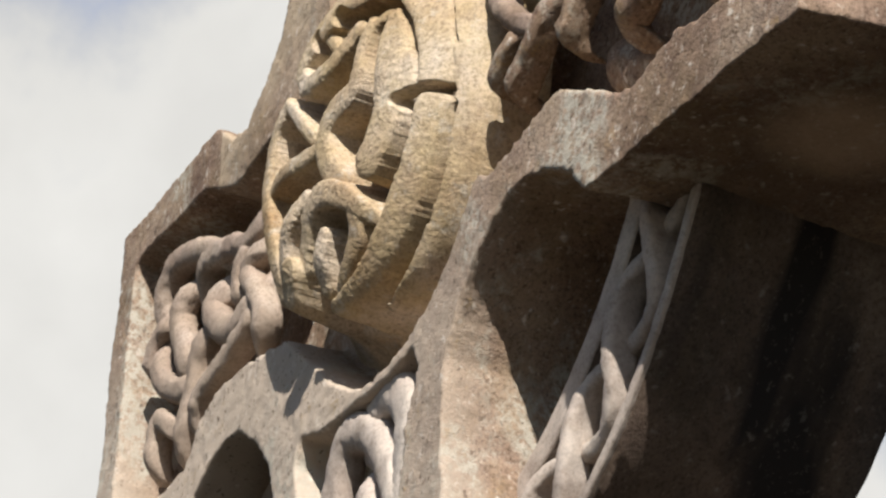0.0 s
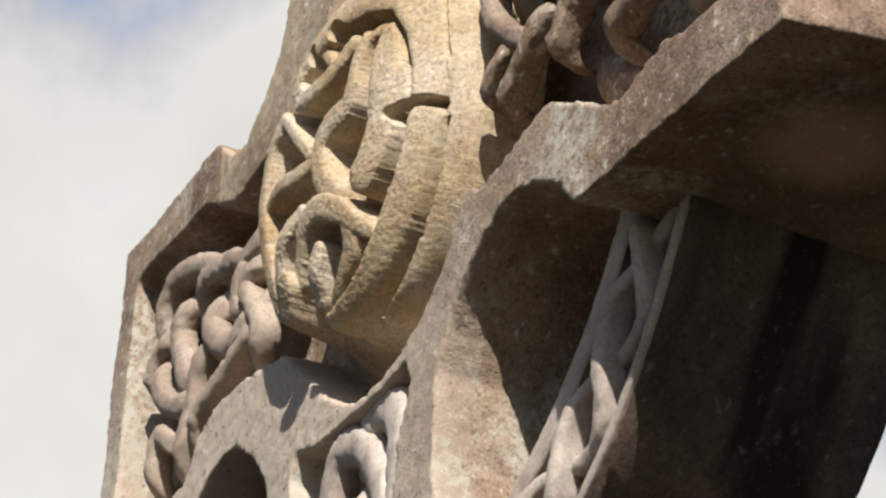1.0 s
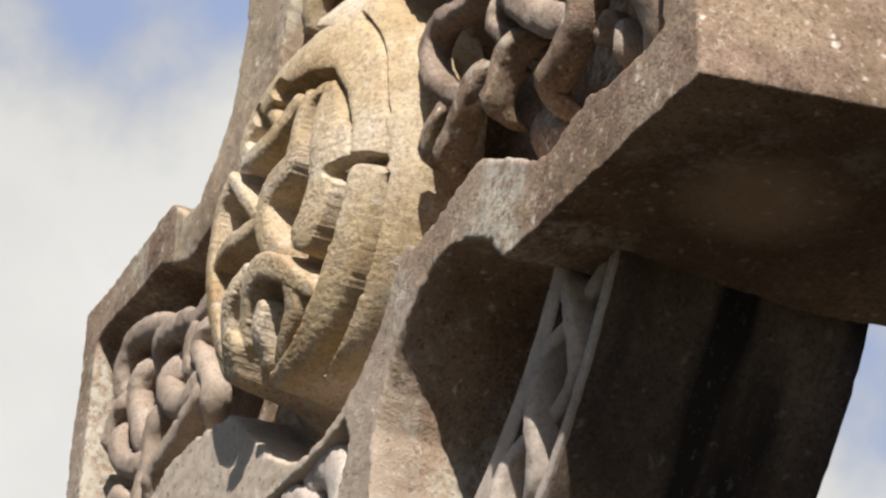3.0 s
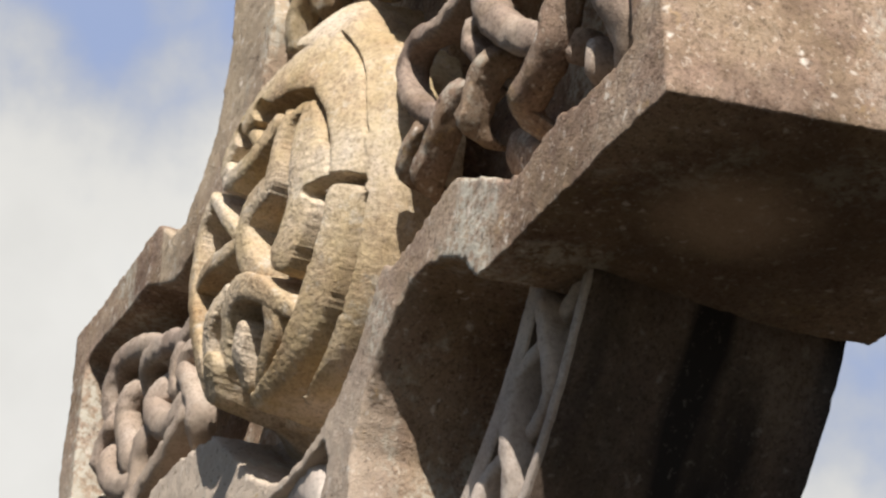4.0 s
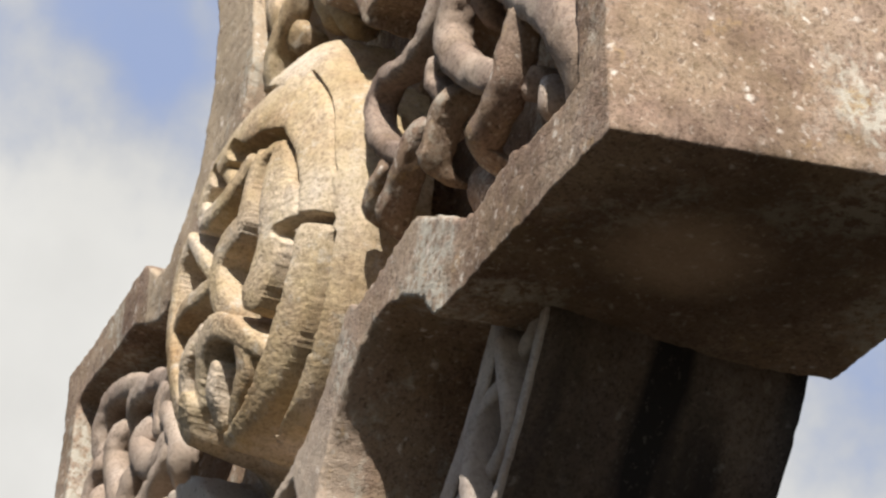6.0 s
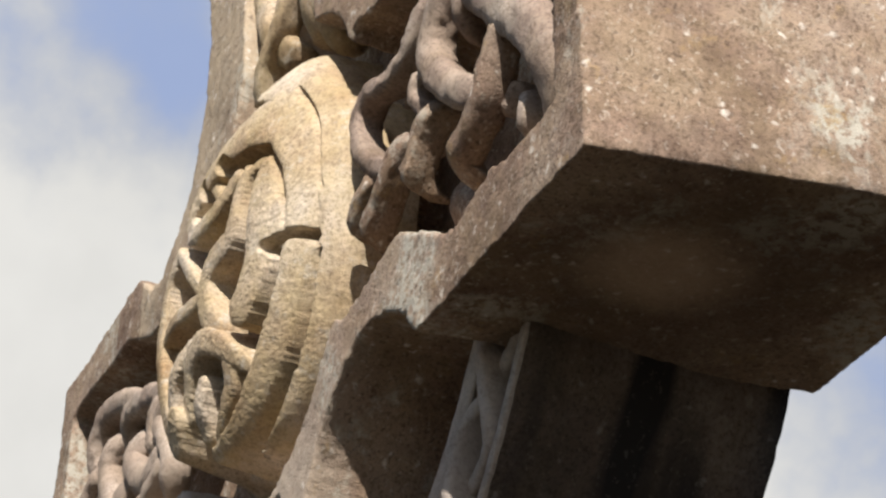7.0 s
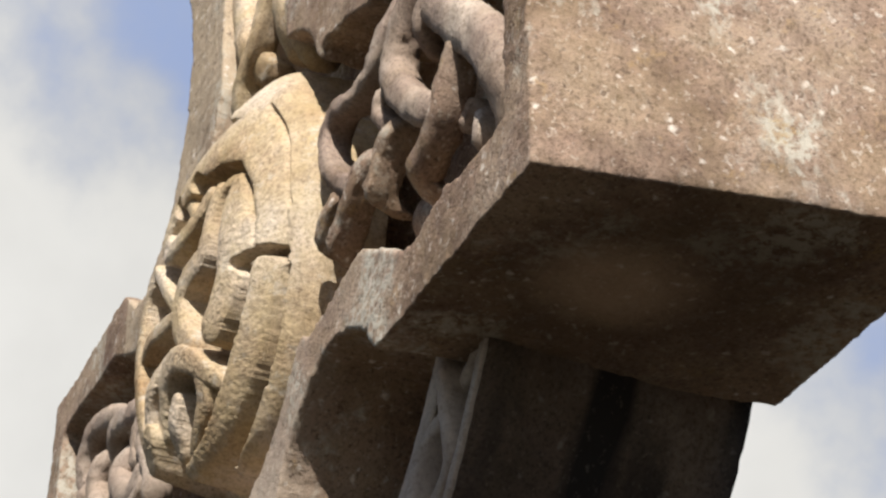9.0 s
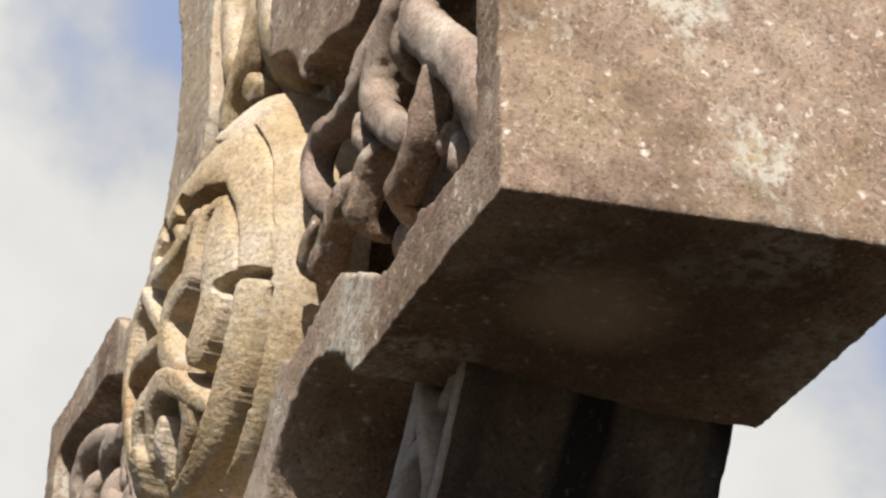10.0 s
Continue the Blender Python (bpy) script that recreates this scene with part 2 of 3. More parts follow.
def weather(verts, amount, seed):
    """Uneven hand-cut surface: broad wander and small chipping."""
    off = Vector((seed * 3.1, seed * 1.7, seed))
    for v in verts:
        c = v.co
        d = noise.noise_vector(c * 14 + off) * amount + noise.noise_vector(c * 70 + off) * amount * 0.45
        d += noise.noise_vector(c * 170 + off) * amount * 0.6
        v.co = c + d


def prism(outline, y0, y1, shrink=0.0):
    """A block of the outline (x, height over the hub), from y0 to y1; shrink: the back outline is smaller by this."""
    bm = bmesh.new()
    cx = sum(p[0] for p in outline) / len(outline)
    cw = sum(p[1] for p in outline) / len(outline)
    a = [bm.verts.new((x, y0, HUB_Z + w)) for x, w in outline]
    b = []
    for x, w in outline:
        d = math.hypot(x - cx, w - cw) or 1
        k = 1 - shrink / d
        b.append(bm.verts.new((cx + (x - cx) * k, y1, HUB_Z + cw + (w - cw) * k)))
    bm.faces.new(a)
    bm.faces.new(b)
    for i in range(len(a)):
        j = (i + 1) % len(a)
        bm.faces.new((a[i], a[j], b[j], b[i]))
    bm.normal_update()
    bmesh.ops.triangulate(bm, faces=[f for f in bm.faces if len(f.verts) > 4])
    bmesh.ops.recalc_face_normals(bm, faces=bm.faces)
    return bm


def smooth_path(pts, step=0.004):
    """Catmull-Rom through the points, evenly spaced."""
    P = [np.array(p, float) for p in pts]
    P = [2 * P[0] - P[1]] + P + [2 * P[-1] - P[-2]]
    out = []
    for i in range(1, len(P) - 2):
        n = max(3, int(np.linalg.norm(P[i + 1] - P[i]) / step))
        for k in range(n):
            t = k / n
            a, b, c, d = P[i - 1], P[i], P[i + 1], P[i + 2]
            out.append(0.5 * (2 * b + (c - a) * t + (2 * a - 5 * b + 4 * c - d) * t * t + (3 * b - a - 3 * c + d) * t ** 3))
    out.append(P[-2])
    return out


def sweep(pts, width, thick, top, dive=(0.012, 0.012), square=2.6, sides=20, seed=1, rough=0.0020, taper=(1, 1), crown=0.45):
    """A carved band along pts (x, height over the hub[, sink]); top(x, w) gives the depth of its crest. It dips at its ends."""
    pts = [(p[0], p[1], p[2] if len(p) > 2 else 0.0) for p in pts]
    path = smooth_path(pts)
    n = len(path)
    bm = bmesh.new()
    rings = []
    for i, p in enumerate(path):
        q0, q1 = path[max(0, i - 1)], path[min(n - 1, i + 1)]
        t = np.array((q1[0] - q0[0], q1[1] - q0[1]))
        t = t / (np.linalg.norm(t) or 1)
        side = np.array((-t[1], t[0]))
        s = i / (n - 1)
        sink = p[2] + dive[0] * max(0, 1 - s / 0.22) ** 2 + dive[1] * max(0, 1 - (1 - s) / 0.22) ** 2
        wide = width * (taper[0] + (taper[1] - taper[0]) * s)
        y = top(p[0], p[1]) + sink
        ring = []
        for k in range(sides):
            a = 2 * math.pi * k / sides
            c, sn = math.cos(a), math.sin(a)
            u = math.copysign(abs(c) ** (2 / square), c) * wide / 2
            crest = min(thick / 2, crown * wide)
            v = math.copysign(abs(sn) ** (2 / square), sn) * (crest if sn > 0 else thick - crest)
            ring.append(bm.verts.new((p[0] + side[0] * u, y + crest - v, HUB_Z + p[1] + side[1] * u)))
        rings.append(ring)
    for a, b in zip(rings, rings[1:]):
        for k in range(sides):
            j = (k + 1) % sides
            bm.faces.new((a[k], a[j], b[j], b[k]))
    bm.faces.new(rings[0])
    bm.faces.new(list(reversed(rings[-1])))
    bmesh.ops.recalc_face_normals(bm, faces=bm.faces)
    weather(bm.verts, rough, seed)
    return bm


# ---- ground ----
def make_ground():
    bm = bmesh.new()
    n, size = 60, 3000.0
    grid = []
    for i in range(n + 1):
        row = []
        for j in range(n + 1):
            u, v = 2 * i / n - 1, 2 * j / n - 1
            x, y = math.copysign(abs(u) ** 4, u) * size, math.copysign(abs(v) ** 4, v) * size
            row.append(bm.verts.new((x, y, 0.03 * noise.noise(Vector((x * 0.3, y * 0.3, 0))) if abs(x) + abs(y) > 1 else 0)))
        grid.append(row)
    for i in range(n):
        for j in range(n):
            bm.faces.new((grid[i][j], grid[i + 1][j], grid[i + 1][j + 1], grid[i][j + 1]))
    return tagged(part("ground", bm, grass_material(), None), kind="structure", label="dark worn turf and soil under the stone cross", category="ground")


make_ground()

# ---- the cross ----
cross = tagged(new("celtic_cross"), "weathered brown sandstone ringed cross carved with interlace", "stone cross")
cross.location = (0, 0, 0)

LOWER = [(0.538, -0.176), (0.42, -0.176), (0.302, -0.176), (0.285, -0.156), (0.254, -0.138), (0.225, -0.132), (0.197, -0.134),
         (0.165, -0.155), (0.146, -0.171), (0.133, -0.188), (0.121, -0.215), (0.119, -0.27), (0.125, -0.313), (0.135, -0.40), (0.16, -0.62)]
UPPER = [(-0.582, 0.184), (-0.47, 0.184), (-0.372, 0.186), (-0.352, 0.188), (-0.318, 0.160), (-0.28, 0.153), (-0.255, 0.176),
         (-0.222, 0.212), (-0.202, 0.275), (-0.202, 0.335), (-0.218, 0.38), (-0.24, 0.43), (-0.27, 0.52)]


def right_panel():
    return [(0.497, -0.126), (0.441, -0.128), (0.412, -0.121), (0.382, -0.126), (0.360, -0.133), (0.335, -0.127), (0.302, -0.108), (0.266, -0.088), (0.240, -0.091), (0.214, -0.098), (0.17, -0.105),
            (0.10, -0.06), (0.10, 0.07), (0.158, 0.134), (0.205, 0.126), (0.254, 0.108), (0.29, 0.118), (0.33, 0.132), (0.474, 0.132)]


def left_panel():
    return [(0.43 - 0.97, 0.140), (-0.37, 0.135), (-0.335, 0.120), (-0.30, 0.108), (-0.25, 0.112), (-0.19, 0.118), (-0.14, 0.07), (-0.138, -0.074),
            (-0.165, -0.090), (-0.21, -0.083), (-0.25, -0.078), (-0.30, -0.079), (-0.338, -0.092), (-0.358, -0.122), (-0.40, -0.130), (-0.535, -0.130)]


def make_body():
    upper_right = mirror(UPPER)
    upper_right[-1] = (0.508, 0.184)                    # the end leans in a little towards its top
    outline = LOWER + mirror(LOWER) + UPPER + upper_right
    slab = prism(outline, 0.0, 0.25)
    for v in slab.verts:                               # the sides splay a little towards the back
        k = min(1, max(0, (abs(v.co.x - HUB_X) - 0.18) / 0.12))
        v.co.x += math.copysign(0.148 * v.co.y * k, v.co.x - HUB_X)
    me = bpy.data.meshes.new("slab")
    slab.to_mesh(me)
    slab.free()
    ob = new("slab", me)
    shaft_panel = [(0.0, -0.193), (0.036, -0.193), (0.070, -0.186), (0.078, -0.204), (0.064, -0.244), (0.06, -0.287), (0.07, -0.61)]
    upper_panel = [(-0.115, 0.47), (-0.115, 0.33), (-0.10, 0.25), (-0.125, 0.17), (-0.08, 0.10), (0.04, 0.10), (0.075, 0.17), (0.055, 0.25), (0.07, 0.33), (0.07, 0.47)]
    cutters = []
    bed = lambda q: 0.199 - 0.036 * math.exp(-((q - 234) / 32) ** 2) + 0.012 * math.exp(-((q - 52) / 18) ** 2)
    round_bed = [(-0.015 + bed(q) * math.cos(radians(q)), 0.005 + bed(q) * math.sin(radians(q))) for q in range(0, 360, 6)]
    for poly, floor_y in zip((round_bed, right_panel(), left_panel(), shaft_panel + mirror(shaft_panel), upper_panel), (FRONT_FLOOR, 0.092, 0.070, FRONT_FLOOR, 0.060)):
        cb = prism(poly, -0.02, floor_y, 0.003)
        cm = bpy.data.meshes.new("cut")
        cb.to_mesh(cm)
        cb.free()
        c = new("cut", cm)
        cutters.append(c)
        mod = ob.modifiers.new("cut", "BOOLEAN")
        mod.operation, mod.object, mod.solver = "DIFFERENCE", c, "EXACT"
    mod = ob.modifiers.new("remesh", "REMESH")
    mod.mode, mod.voxel_size = "VOXEL", 0.0032
    got = bpy.data.meshes.new_from_object(ob.evaluated_get(bpy.context.evaluated_depsgraph_get()))
    bm = bmesh.new()
    bm.from_mesh(got)
    bmesh.ops.smooth_vert(bm, verts=bm.verts, factor=0.3, use_axis_x=True, use_axis_y=True, use_axis_z=True)
    weather(bm.verts, 0.0017, 2)
    for o in [ob] + cutters:
        bpy.data.objects.remove(o)
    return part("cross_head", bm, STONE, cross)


def make_shaft():
    bm = bmesh.new()
    rows = []
    for k in range(13):
        z = (HUB_Z - 0.60) * (1 - k / 12)
        half = 0.182 + 0.07 * k / 12
        ring = []
        for cx, cy in ((-1, 0), (1, 0), (1, 1), (-1, 1)):
            ring.append(bm.verts.new((HUB_X + cx * half, -0.02 * k / 12 + cy * (0.25 + 0.04 * k / 12), z)))
        rows.append(ring)
    for a, b in zip(rows, rows[1:]):
        for i in range(4):
            bm.faces.new((a[i], a[(i + 1) % 4], b[(i + 1) % 4], b[i]))
    bm.faces.new(rows[0])
    bm.faces.new(rows[-1])
    bmesh.ops.recalc_face_normals(bm, faces=bm.faces)
    bmesh.ops.bevel(bm, geom=[e for e in bm.edges if abs(e.verts[0].co.z - e.verts[1].co.z) > 0.1], offset=0.008, segments=3, affect="EDGES")
    return part("shaft", bm, STONE, cross, "plain lower shaft of the cross")


def arc_band(r0, r1, a0, a1, y0, y1, back_in=0.0, steps=40, cx=HUB_X):
    """A curved block of the ring between two angles."""
    bm = bmesh.new()
    prev = None
    secs = []
    m = 6
    lip0, lip1, sunk = r0 + 0.022, r1 - 0.010, y0 + 0.020             # raised lips and a sunk channel between
    prof = [(r0, y0), ((r0 + lip0) / 2, y0), (lip0, y0), (lip0, sunk), ((lip0 + lip1) / 2, sunk), (lip1, sunk), (lip1, y0), (r1, y0)] + [(r1 - back_in * k / m, y0 + (y1 - y0) * k / m) for k in range(1, m + 1)]
    prof += [(r1 - back_in + (r0 - r1 + back_in) * k / m, y1) for k in range(1, m + 1)] + [(r0, y1 + (y0 - y1) * k / m) for k in range(1, m)]
    for i in range(steps + 1):
        a = radians(a0 + (a1 - a0) * i / steps)
        secs.append([bm.verts.new((cx + r * math.cos(a), y, HUB_Z + r * math.sin(a))) for r, y in prof])
    for s, t in zip(secs, secs[1:]):
        for k in range(len(prof)):
            j = (k + 1) % len(prof)
            bm.faces.new((s[k], s[j], t[j], t[k]))
    bm.faces.new(secs[0])
    bm.faces.new(secs[-1])
    bmesh.ops.recalc_face_normals(bm, faces=bm.faces)
    return bm


def make_ring(a0, a1, seed):
    """One quadrant of the ring, between an arm and the shaft, with a twisted pair of strands on its face."""
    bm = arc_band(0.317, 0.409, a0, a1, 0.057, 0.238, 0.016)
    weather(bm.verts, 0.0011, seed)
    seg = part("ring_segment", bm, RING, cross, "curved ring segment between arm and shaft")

    def on_arc(f):
        return [(HUB_X + f(a) * math.cos(radians(a)), f(a) * math.sin(radians(a))) for a in np.linspace(a0, a1, 26)]

    flat = lambda x, w: 0.050
    part("edge_fillet", sweep(on_arc(lambda a: 0.3280), 0.020, 0.008, lambda x, w: 0.0545, (0, 0), 4, seed=seed, rough=0.0008), PALE, seg)
    part("edge_fillet", sweep(on_arc(lambda a: 0.4035), 0.0085, 0.008, lambda x, w: 0.0535, (0, 0), 4, seed=seed + 1, rough=0.0008), PALE, seg)
    for ph in (0, 1):
        pts = []
        for a in np.linspace(a0, a1, 30):
            q = math.pi * ((a - a0 - 3) / 11.5 + ph)
            r = 0.370 + 0.021 * math.sin(q)
            pts.append((HUB_X + r * math.cos(radians(a)), r * math.sin(radians(a)), 0.006 * math.cos(q)))
        part("strand", sweep(pts, 0.0125, 0.024, flat, (0, 0), 2.4, seed=seed + 3 + ph), PALE, seg)
    return seg


make_body()
make_shaft()
for k, (a0, a1) in enumerate(((-68, -22), (-158, -112), (112, 158), (22, 68))):
    make_ring(a0, a1, 10 + 7 * k)

# ---- the central boss ----
BX, BW = -0.015, 0.005
# outline of the boss: radius by angle, with a pointed tip below the upper limb and a flatter far side
RIM_A = (0, 16, 27, 36, 45, 55, 62, 65, 68, 73, 100, 140, 180, 225, 265, 285, 298, 320, 340, 360)
RIM_R = (0.154, 0.160, 0.165, 0.167, 0.163, 0.170, 0.184, 0.178, 0.158, 0.143, 0.142, 0.140, 0.140, 0.137, 0.134, 0.146, 0.150, 0.154, 0.153, 0.154)


def dome(x, w):
    """Depth of the boss's dome: flat in the middle, falling away towards its edge."""
    return -0.043 + 0.023 * (((x + 0.045) ** 2 + (w - 0.025) ** 2) / 0.0225) ** 2


def nearest(X, W, pts):
    """Distance of the places X, W from a run of points (x, w, ...), and the run's other values there."""
    path = smooth_path(pts, 0.006)
    best, other = np.full(X.shape, 9.0), [np.zeros(X.shape) for _ in pts[0][2:]]
    for p, q in zip(path, path[1:]):
        dx, dw = q[0] - p[0], q[1] - p[1]
        t = np.clip(((X - p[0]) * dx + (W - p[1]) * dw) / (dx * dx + dw * dw or 1e-12), 0, 1)
        d = np.hypot(X - p[0] - t * dx, W - p[1] - t * dw)
        closer = d < best
        for k, o in enumerate(other):
            o[closer] = (p[2 + k] + t * (q[2 + k] - p[2 + k]))[closer]
        best = np.minimum(best, d)
    return best, other


class BossFace:
    """The carved face: bands (x, w, half-width, sink) stand over a deep floor; cuts are sunk into them."""

    def __init__(self, X, W):
        self.X, self.W = X, W
        places = list(zip(X.ravel(), W.ravel()))
        grain = lambda f, o: np.array([noise.noise(Vector((x * f, w * f, o))) for x, w in places]).reshape(X.shape)
        self.wob, self.fine, self.pit = grain(90, 3), grain(260, 7), grain(520, 11)
        self.Y = dome(X, W) + 0.046

    def band(self, pts, wall=12.0, worn=0.0026, slim=0.82):
        d, (half, sink) = nearest(self.X, self.W, pts)
        d = d + 0.0005 * self.wob + 0.0004 * self.fine + 0.0003 * self.pit
        half = half * slim
        q = d / half
        drop = np.where(q < 1, worn * q ** 4, worn + (d - half) * wall)
        self.Y = np.minimum(self.Y, dome(self.X, self.W) + sink + drop)

    def cut(self, pts, half, deep):
        d, _ = nearest(self.X, self.W, pts)
        d = d + 0.0006 * self.wob + 0.0006 * self.fine
        self.Y = self.Y + deep * (1 - np.clip((d - half * 0.7) / (half * 0.5), 0, 1))


def carve_interlace(f):
    """The interlace as it runs from the crown round to the foot of the boss."""
    # band over the crown, turning into the far loop
    f.band([(0.111, -0.006, 0.0160, 0.0), (0.111, 0.024, 0.0150, 0.0), (0.103, 0.057, 0.0170, 0.0), (0.086, 0.085, 0.0200, 0.0), (0.056, 0.107, 0.0260, 0.0),
            (0.029, 0.109, 0.0220, 0.0005), (0.000, 0.110, 0.0160, 0.001), (-0.022, 0.107, 0.0140, 0.001), (-0.052, 0.100, 0.0130, 0.001), (-0.069, 0.084, 0.0110, 0.001), (-0.050, 0.062, 0.009, 0.002)])
    f.band([(-0.061, 0.067, 0.0095, 0.001), (-0.021, 0.061, 0.0100, 0.001), (0.002, 0.067, 0.0100, 0.003), (0.019, 0.075, 0.0100, 0.005)])
    f.band([(-0.042, 0.108, 0.0070, 0.005), (-0.014, 0.077, 0.0060, 0.006)])
    # broad finger in the middle
    f.band([(0.073, 0.057, 0.0135, 0.003), (0.073, 0.040, 0.0175, 0.001), (0.074, 0.012, 0.0185, 0.0), (0.070, -0.013, 0.0170, 0.001), (0.060, -0.031, 0.0165, 0.001), (0.047, -0.043, 0.0165, 0.001)])
    f.band([(0.090, 0.016, 0.0110, 0.0015), (0.090, -0.004, 0.0110, 0.0015)])
    # narrow twist beside it
    f.band([(0.066, 0.072, 0.0070, 0.008), (0.046, 0.067, 0.0085, 0.003), (0.037, 0.052, 0.0085, 0.002), (0.034, 0.031, 0.0095, 0.001), (0.026, 0.019, 0.0125, 0.001),
            (0.000, 0.016, 0.0140, 0.0), (-0.015, 0.002, 0.0145, 0.0), (-0.006, -0.023, 0.0130, 0.0), (0.010, -0.043, 0.0105, 0.002)])
    # great outer band
    f.band([(0.106, -0.023, 0.0145, 0.0), (0.098, -0.042, 0.0145, 0.0), (0.084, -0.064, 0.0140, 0.0), (0.062, -0.088, 0.0125, 0.0), (0.037, -0.106, 0.0110, 0.0), (0.008, -0.118, 0.0090, 0.001), (-0.027, -0.122, 0.0060, 0.003)])
    # arch and the tongues under it
    f.band([(0.050, -0.090, 0.0060, 0.003), (0.034, -0.075, 0.0090, 0.001), (0.016, -0.058, 0.0115, -0.002), (-0.009, -0.047, 0.0120, -0.003), (-0.030, -0.051, 0.0120, -0.002), (-0.042, -0.067, 0.0105, 0.001), (-0.052, -0.084, 0.0095, 0.003)])
    f.band([(0.026, -0.070, 0.0105, 0.001), (0.022, -0.088, 0.0095, 0.002), (0.004, -0.102, 0.0075, 0.003), (-0.016, -0.113, 0.0055, 0.005)])
    f.band([(-0.015, -0.076, 0.0085, 0.001), (-0.023, -0.089, 0.0105, -0.001), (-0.029, -0.106, 0.0100, 0.003)])
    f.band([(-0.050, -0.030, 0.0085, 0.004), (-0.072, -0.041, 0.0105, 0.0), (-0.086, -0.057, 0.0110, 0.002), (-0.088, -0.078, 0.0100, 0.003)])
    f.band([(-0.063, -0.085, 0.0135, -0.006), (-0.072, -0.097, 0.0135, -0.004)], 5.0, 0.0015)
    # far edge, its fork and the tie
    f.band([(-0.092, 0.068, 0.0070, 0.001), (-0.114, 0.053, 0.0100, 0.001), (-0.122, 0.029, 0.0110, 0.001), (-0.124, 0.002, 0.0110, 0.001), (-0.114, -0.033, 0.0110, 0.001), (-0.106, -0.062, 0.0110, 0.002), (-0.102, -0.084, 0.0100, 0.004)])
    f.band([(-0.088, 0.065, 0.0060, 0.001), (-0.064, 0.038, 0.0070, 0.003), (-0.044, 0.016, 0.0070, 0.006)])
    f.band([(-0.024, -0.001, 0.0085, 0.003), (-0.055, 0.002, 0.0085, 0.001), (-0.090, 0.008, 0.0085, 0.001), (-0.114, 0.006, 0.0080, 0.003)])


def carve_cuts(f):
    """Slot, its notch, the drilled holes and the fine line along the rim."""
    f.cut([(0.079, -0.010), (0.092, -0.0085), (0.106, -0.0095), (0.119, -0.0150)], 0.0036, 0.026)
    f.cut([(0.082, -0.011), (0.089, -0.024), (0.083, -0.040), (0.072, -0.058)], 0.0036, 0.020)
    f.cut([(0.049, 0.072), (0.061, 0.077), (0.074, 0.072)], 0.0036, 0.022)
    f.cut([(0.074, 0.072), (0.085, 0.053), (0.093, 0.031), (0.097, 0.019)], 0.0024, 0.022)
    f.cut([(-0.008, 0.101), (0.012, 0.086)], 0.0070, 0.034)
    f.cut([(-0.043, 0.100), (-0.039, 0.086)], 0.0055, 0.030)
    f.cut([(0.081, 0.124), (0.104, 0.095), (0.117, 0.065), (0.124, 0.020)], 0.0017, 0.0065)
    f.cut([(0.119, -0.026), (0.108, -0.050), (0.096, -0.070), (0.083, -0.089), (0.066, -0.107), (0.045, -0.122), (0.024, -0.131)], 0.0028, 0.014)
    f.cut([(-0.024, 0.134), (0.000, 0.133), (0.026, 0.129)], 0.0050, 0.034)


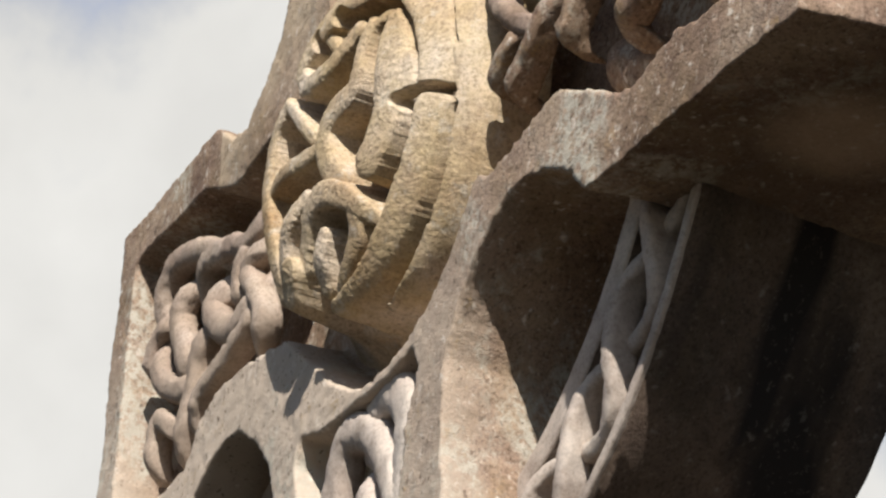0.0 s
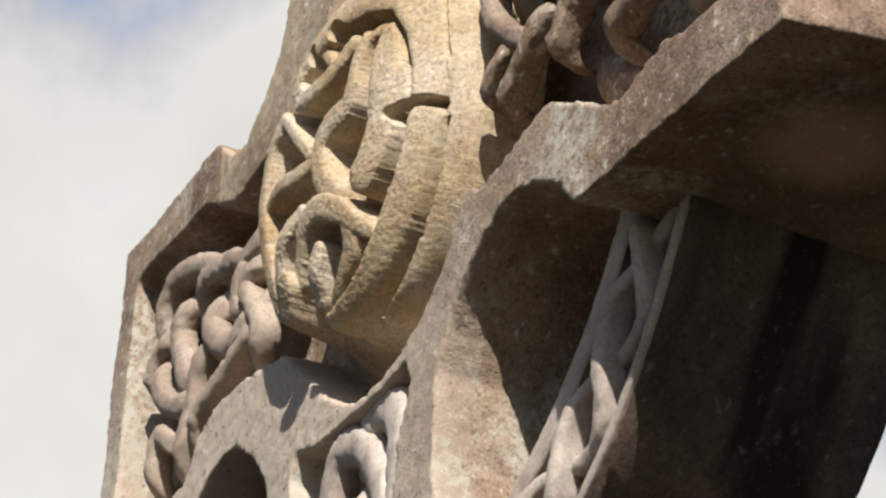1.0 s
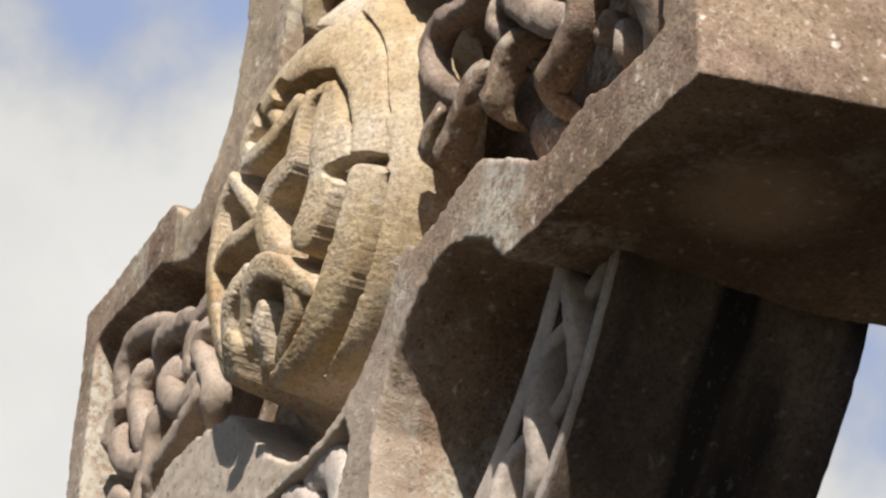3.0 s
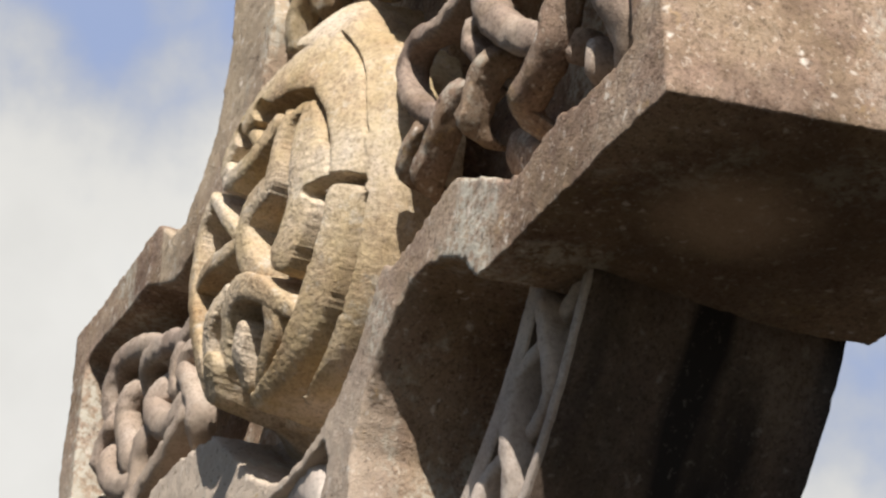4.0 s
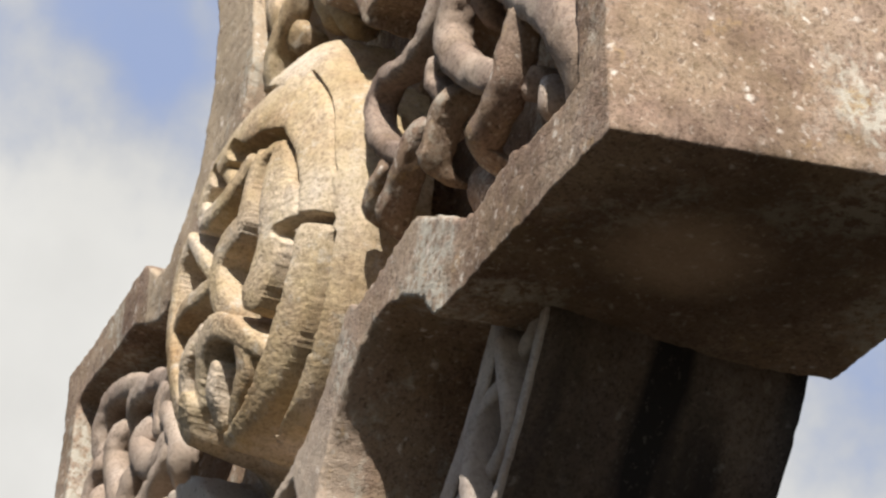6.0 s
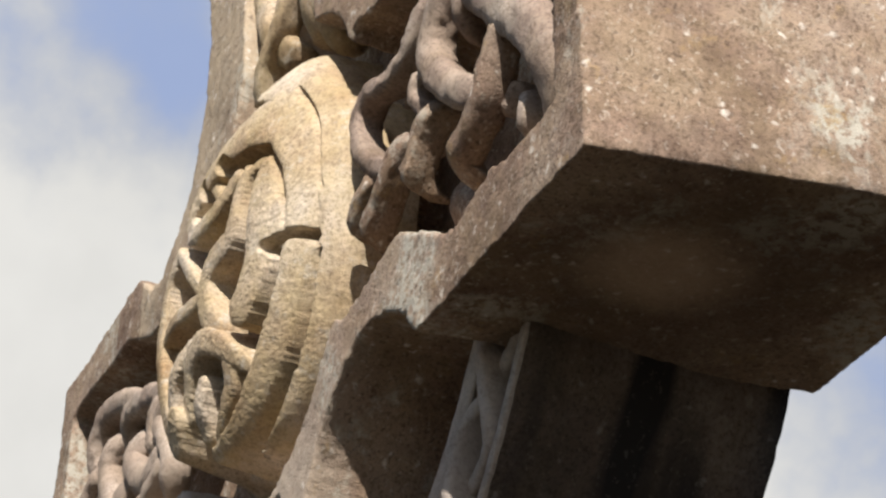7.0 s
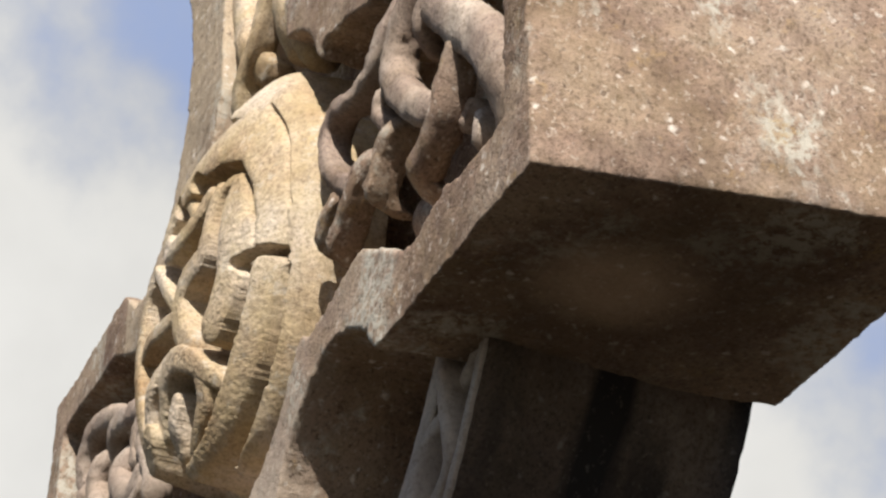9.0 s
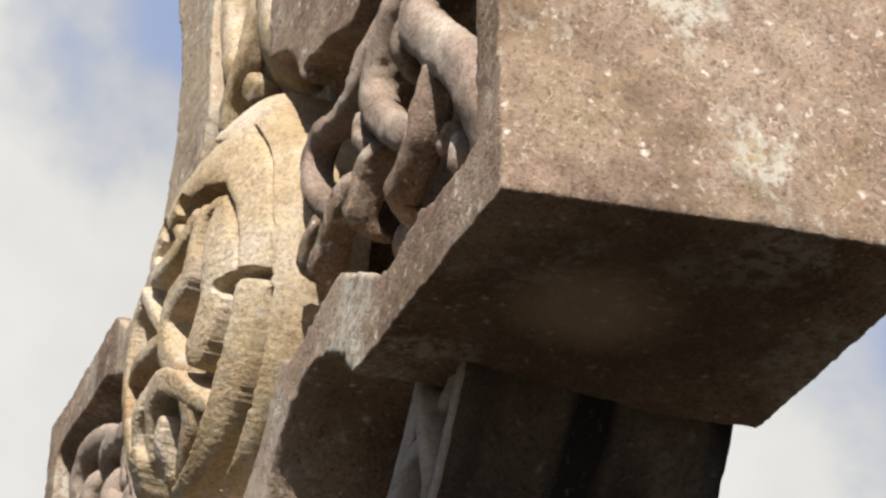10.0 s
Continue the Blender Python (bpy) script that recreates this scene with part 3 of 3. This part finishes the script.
def make_boss():
    """A drum whose domed face is cut deep between the bands of its interlace."""
    nr, na = 260, 1000
    a = np.linspace(0, 2 * math.pi, na, endpoint=False)
    reach = np.interp(np.degrees(a), RIM_A, RIM_R)
    reach = (reach + np.roll(reach, 3) + np.roll(reach, -3)) / 3
    reach = reach + np.array([0.0011 * noise.noise(Vector((math.cos(q) * 9, math.sin(q) * 9, 1))) + 0.0006 * noise.noise(Vector((math.cos(q) * 30, math.sin(q) * 30, 4))) for q in a])
    share = np.linspace(0.005, 1, nr)
    Rg, Ag = np.outer(share, reach), np.tile(a, (nr, 1))
    X, W = BX + Rg * np.cos(Ag), BW + Rg * np.sin(Ag)
    f = BossFace(X, W)
    carve_interlace(f)
    deg = np.degrees(Ag)
    inner = np.interp(deg, (0, 20, 70, 80, 270, 282, 300, 330, 360), (0.1380, 0.1375, 0.138, 0.160, 0.160, 0.1450, 0.1410, 0.1395, 0.1380))
    step = inner - Rg + 0.0007 * f.wob + 0.0010 * f.fine                       # plain rim with a ragged inner edge
    rim = dome(X, W) + 0.0008 * np.clip((Rg - inner - 0.008) / 0.002, 0, 1) + np.maximum(step, 0) * 5 + 0.0012 * np.exp(-np.maximum(-step, 0) / 0.002)
    f.Y = np.minimum(f.Y, rim)
    carve_cuts(f)
    Y = f.Y + 0.0004 * f.wob + 0.0004 * f.fine + 0.0002 * f.pit
    Y = Y + 0.005 * np.clip((share[:, None] - 0.965) / 0.035, 0, 1) ** 2        # rounded arris
    Y = np.minimum(Y, 0.046)
    verts = np.stack([X, Y, HUB_Z + W], -1).reshape(-1, 3).tolist()
    faces = []
    for i in range(nr - 1):
        for k in range(na):
            j = (k + 1) % na
            faces.append((i * na + k, i * na + j, (i + 1) * na + j, (i + 1) * na + k))
    faces.append(tuple(reversed(range(na))))
    base, last = len(verts), (nr - 1) * na
    for depth in range(1, 11):                                                # side of the drum, widening a little towards the bed
        for k in range(na):
            x, y, z = verts[last + k]
            n = 0.0022 * noise.noise(Vector((x * 60, depth * 0.5, z * 60)))
            g = 1 + (0.001 + n + (0.002 + 0.036 * math.exp(-((360 * k / na - 222) / 34) ** 2)) * (depth / 10) ** 1.5) / 0.15
            verts.append([BX + (x - BX) * g, y + (0.060 - y) * depth / 10, HUB_Z + BW + (z - HUB_Z - BW) * g])
        for k in range(na):
            j = (k + 1) % na
            up = last if depth == 1 else base + (depth - 2) * na
            dn = base + (depth - 1) * na
            faces.append((up + k, up + j, dn + j, dn + k))
    me = bpy.data.meshes.new("boss")
    me.from_pydata(verts, [], faces)
    bm = bmesh.new()
    bm.from_mesh(me)
    bpy.data.meshes.remove(me)
    bmesh.ops.recalc_face_normals(bm, faces=bm.faces)
    return part("boss", bm, BOSS, cross, "round domed central boss of pierced interlace with yellow lichen")


make_boss()

# ---- interlace of the sunk panels ----
level = lambda x, w: 0.004


def strand(pts, width, seed, dive=(0.018, 0.018), thick=0.024, mat=CARVED):
    part("strand", sweep(pts, width, thick, level, dive, 2.5, sides=24, seed=seed, rough=0.0026, crown=0.42), mat, cross)


# arm on the camera's side
strand([(0.345, 0.115), (0.304, 0.086), (0.280, 0.060), (0.278, 0.036), (0.307, 0.001), (0.345, -0.028), (0.380, -0.048)], 0.023, 61)
strand([(0.325, 0.085), (0.350, 0.052), (0.384, 0.017), (0.431, -0.032), (0.456, -0.066), (0.455, -0.088), (0.438, -0.102)], 0.033, 60)
# the lower strands get browner STONE, which stands in for their shade
strand([(0.390, -0.006), (0.375, -0.037), (0.362, -0.050), (0.344, -0.059), (0.327, -0.066), (0.323, -0.084)], 0.021, 62, (0.002, 0.040), mat=STONE)
strand([(0.404, -0.058, 0.016), (0.412, -0.078, 0.012), (0.402, -0.094, 0.016)], 0.010, 65, (0.014, 0.020))
strand([(0.375, 0.100), (0.347, 0.066), (0.327, 0.047), (0.314, 0.032)], 0.018, 63)
strand([(0.300, 0.118), (0.263, 0.078), (0.240, 0.062), (0.205, 0.062), (0.172, 0.071), (0.153, 0.063), (0.157, 0.040), (0.184, 0.010), (0.212, -0.007), (0.238, 0.006)], 0.015, 64)
strand([(0.236, 0.006), (0.218, -0.015), (0.200, -0.028), (0.186, -0.039), (0.168, -0.048)], 0.014, 66, (0.010, 0.030), mat=STONE)
strand([(0.288, 0.000), (0.268, -0.018), (0.256, -0.036), (0.246, -0.046)], 0.011, 67, (0.010, 0.020), mat=STONE)
strand([(0.264, 0.042, 0.006), (0.251, 0.024, 0.004), (0.266, 0.002, 0.010)], 0.014, 68, (0.010, 0.014))
strand([(0.192, -0.002), (0.168, -0.018), (0.150, -0.031)], 0.013, 69, (0.008, 0.012), mat=STONE)


def make_corner_swelling():
    """Worn, rounded mass deep in the corner of the near arm's panel."""
    bm = bmesh.new()
    bmesh.ops.create_icosphere(bm, subdivisions=5, radius=1)
    turn = Matrix.Rotation(math.radians(32), 3, "Y")
    for v in bm.verts:
        n = 1 + 0.10 * noise.noise(v.co * 1.7 + Vector((4, 1, 2))) + 0.03 * noise.noise(v.co * 7)
        p = turn @ Vector((v.co.x * 0.050 * n, v.co.y * 0.022 * n, v.co.z * 0.022 * n))
        v.co = p + Vector((0.292, 0.052, HUB_Z - 0.072))
    part("corner_swelling", bm, STONE, cross)


make_corner_swelling()
# far arm
strand([(-0.470, 0.040), (-0.484, 0.075), (-0.462, 0.102), (-0.417, 0.098), (-0.367, 0.079), (-0.325, 0.052)], 0.0234, 70)
strand([(-0.410, 0.045), (-0.378, 0.070), (-0.326, 0.064), (-0.286, 0.051), (-0.258, 0.058), (-0.225, 0.075)], 0.0225, 71)
strand([(-0.415, 0.078), (-0.440, 0.048), (-0.420, 0.008), (-0.392, -0.030)], 0.0261, 72)
strand([(-0.330, 0.040), (-0.360, 0.026), (-0.340, -0.001), (-0.302, -0.018), (-0.270, -0.012), (-0.250, 0.010)], 0.0279, 73)
strand([(-0.255, 0.005), (-0.268, -0.026), (-0.304, -0.040), (-0.339, -0.047), (-0.369, -0.056), (-0.390, -0.09)], 0.0198, 74)
strand([(-0.355, 0.015), (-0.384, -0.014), (-0.390, -0.042), (-0.397, -0.065), (-0.415, -0.10)], 0.0216, 75)
strand([(-0.490, 0.045), (-0.470, 0.000), (-0.411, -0.032), (-0.365, -0.036)], 0.0252, 76)
strand([(-0.236, 0.040), (-0.278, 0.023), (-0.252, -0.012), (-0.238, -0.037), (-0.265, -0.060)], 0.0198, 77)
strand([(-0.278, 0.055), (-0.298, 0.023), (-0.290, -0.008)], 0.0171, 78)
strand([(-0.505, 0.010), (-0.491, 0.042), (-0.455, 0.052)], 0.0171, 79)
strand([(-0.425, -0.065), (-0.465, -0.040), (-0.480, -0.09)], 0.0198, 80)
# shaft
strand([(-0.030, -0.234), (-0.010, -0.199), (0.022, -0.196), (0.046, -0.222), (0.047, -0.257), (0.042, -0.294), (0.0, -0.354), (-0.05, -0.394)], 0.034, 81, (0.014, 0), mat=PALE)
strand([(-0.085, -0.304), (-0.072, -0.229), (-0.050, -0.206), (-0.016, -0.216), (0.011, -0.245), (0.036, -0.287), (0.045, -0.344)], 0.030, 82, (0.014, 0), mat=PALE)
strand([(-0.03, -0.239), (-0.01, -0.274), (0.0, -0.314), (-0.05, -0.374)], 0.027, 83, mat=PALE)
# upper limb
strand([(0.012, 0.222), (0.014, 0.255), (0.000, 0.300), (-0.022, 0.360), (-0.035, 0.430)], 0.036, 84, mat=BOSS)
strand([(-0.050, 0.238), (-0.085, 0.295), (-0.106, 0.345), (-0.108, 0.430)], 0.028, 85, mat=BOSS)
strand([(-0.092, 0.215), (-0.076, 0.246), (-0.050, 0.266), (-0.030, 0.295), (0.015, 0.360)], 0.020, 86, (0.006, 0.012), mat=BOSS)
strand([(0.055, 0.190), (0.050, 0.235), (0.048, 0.290), (0.030, 0.360)], 0.024, 87, mat=BOSS)
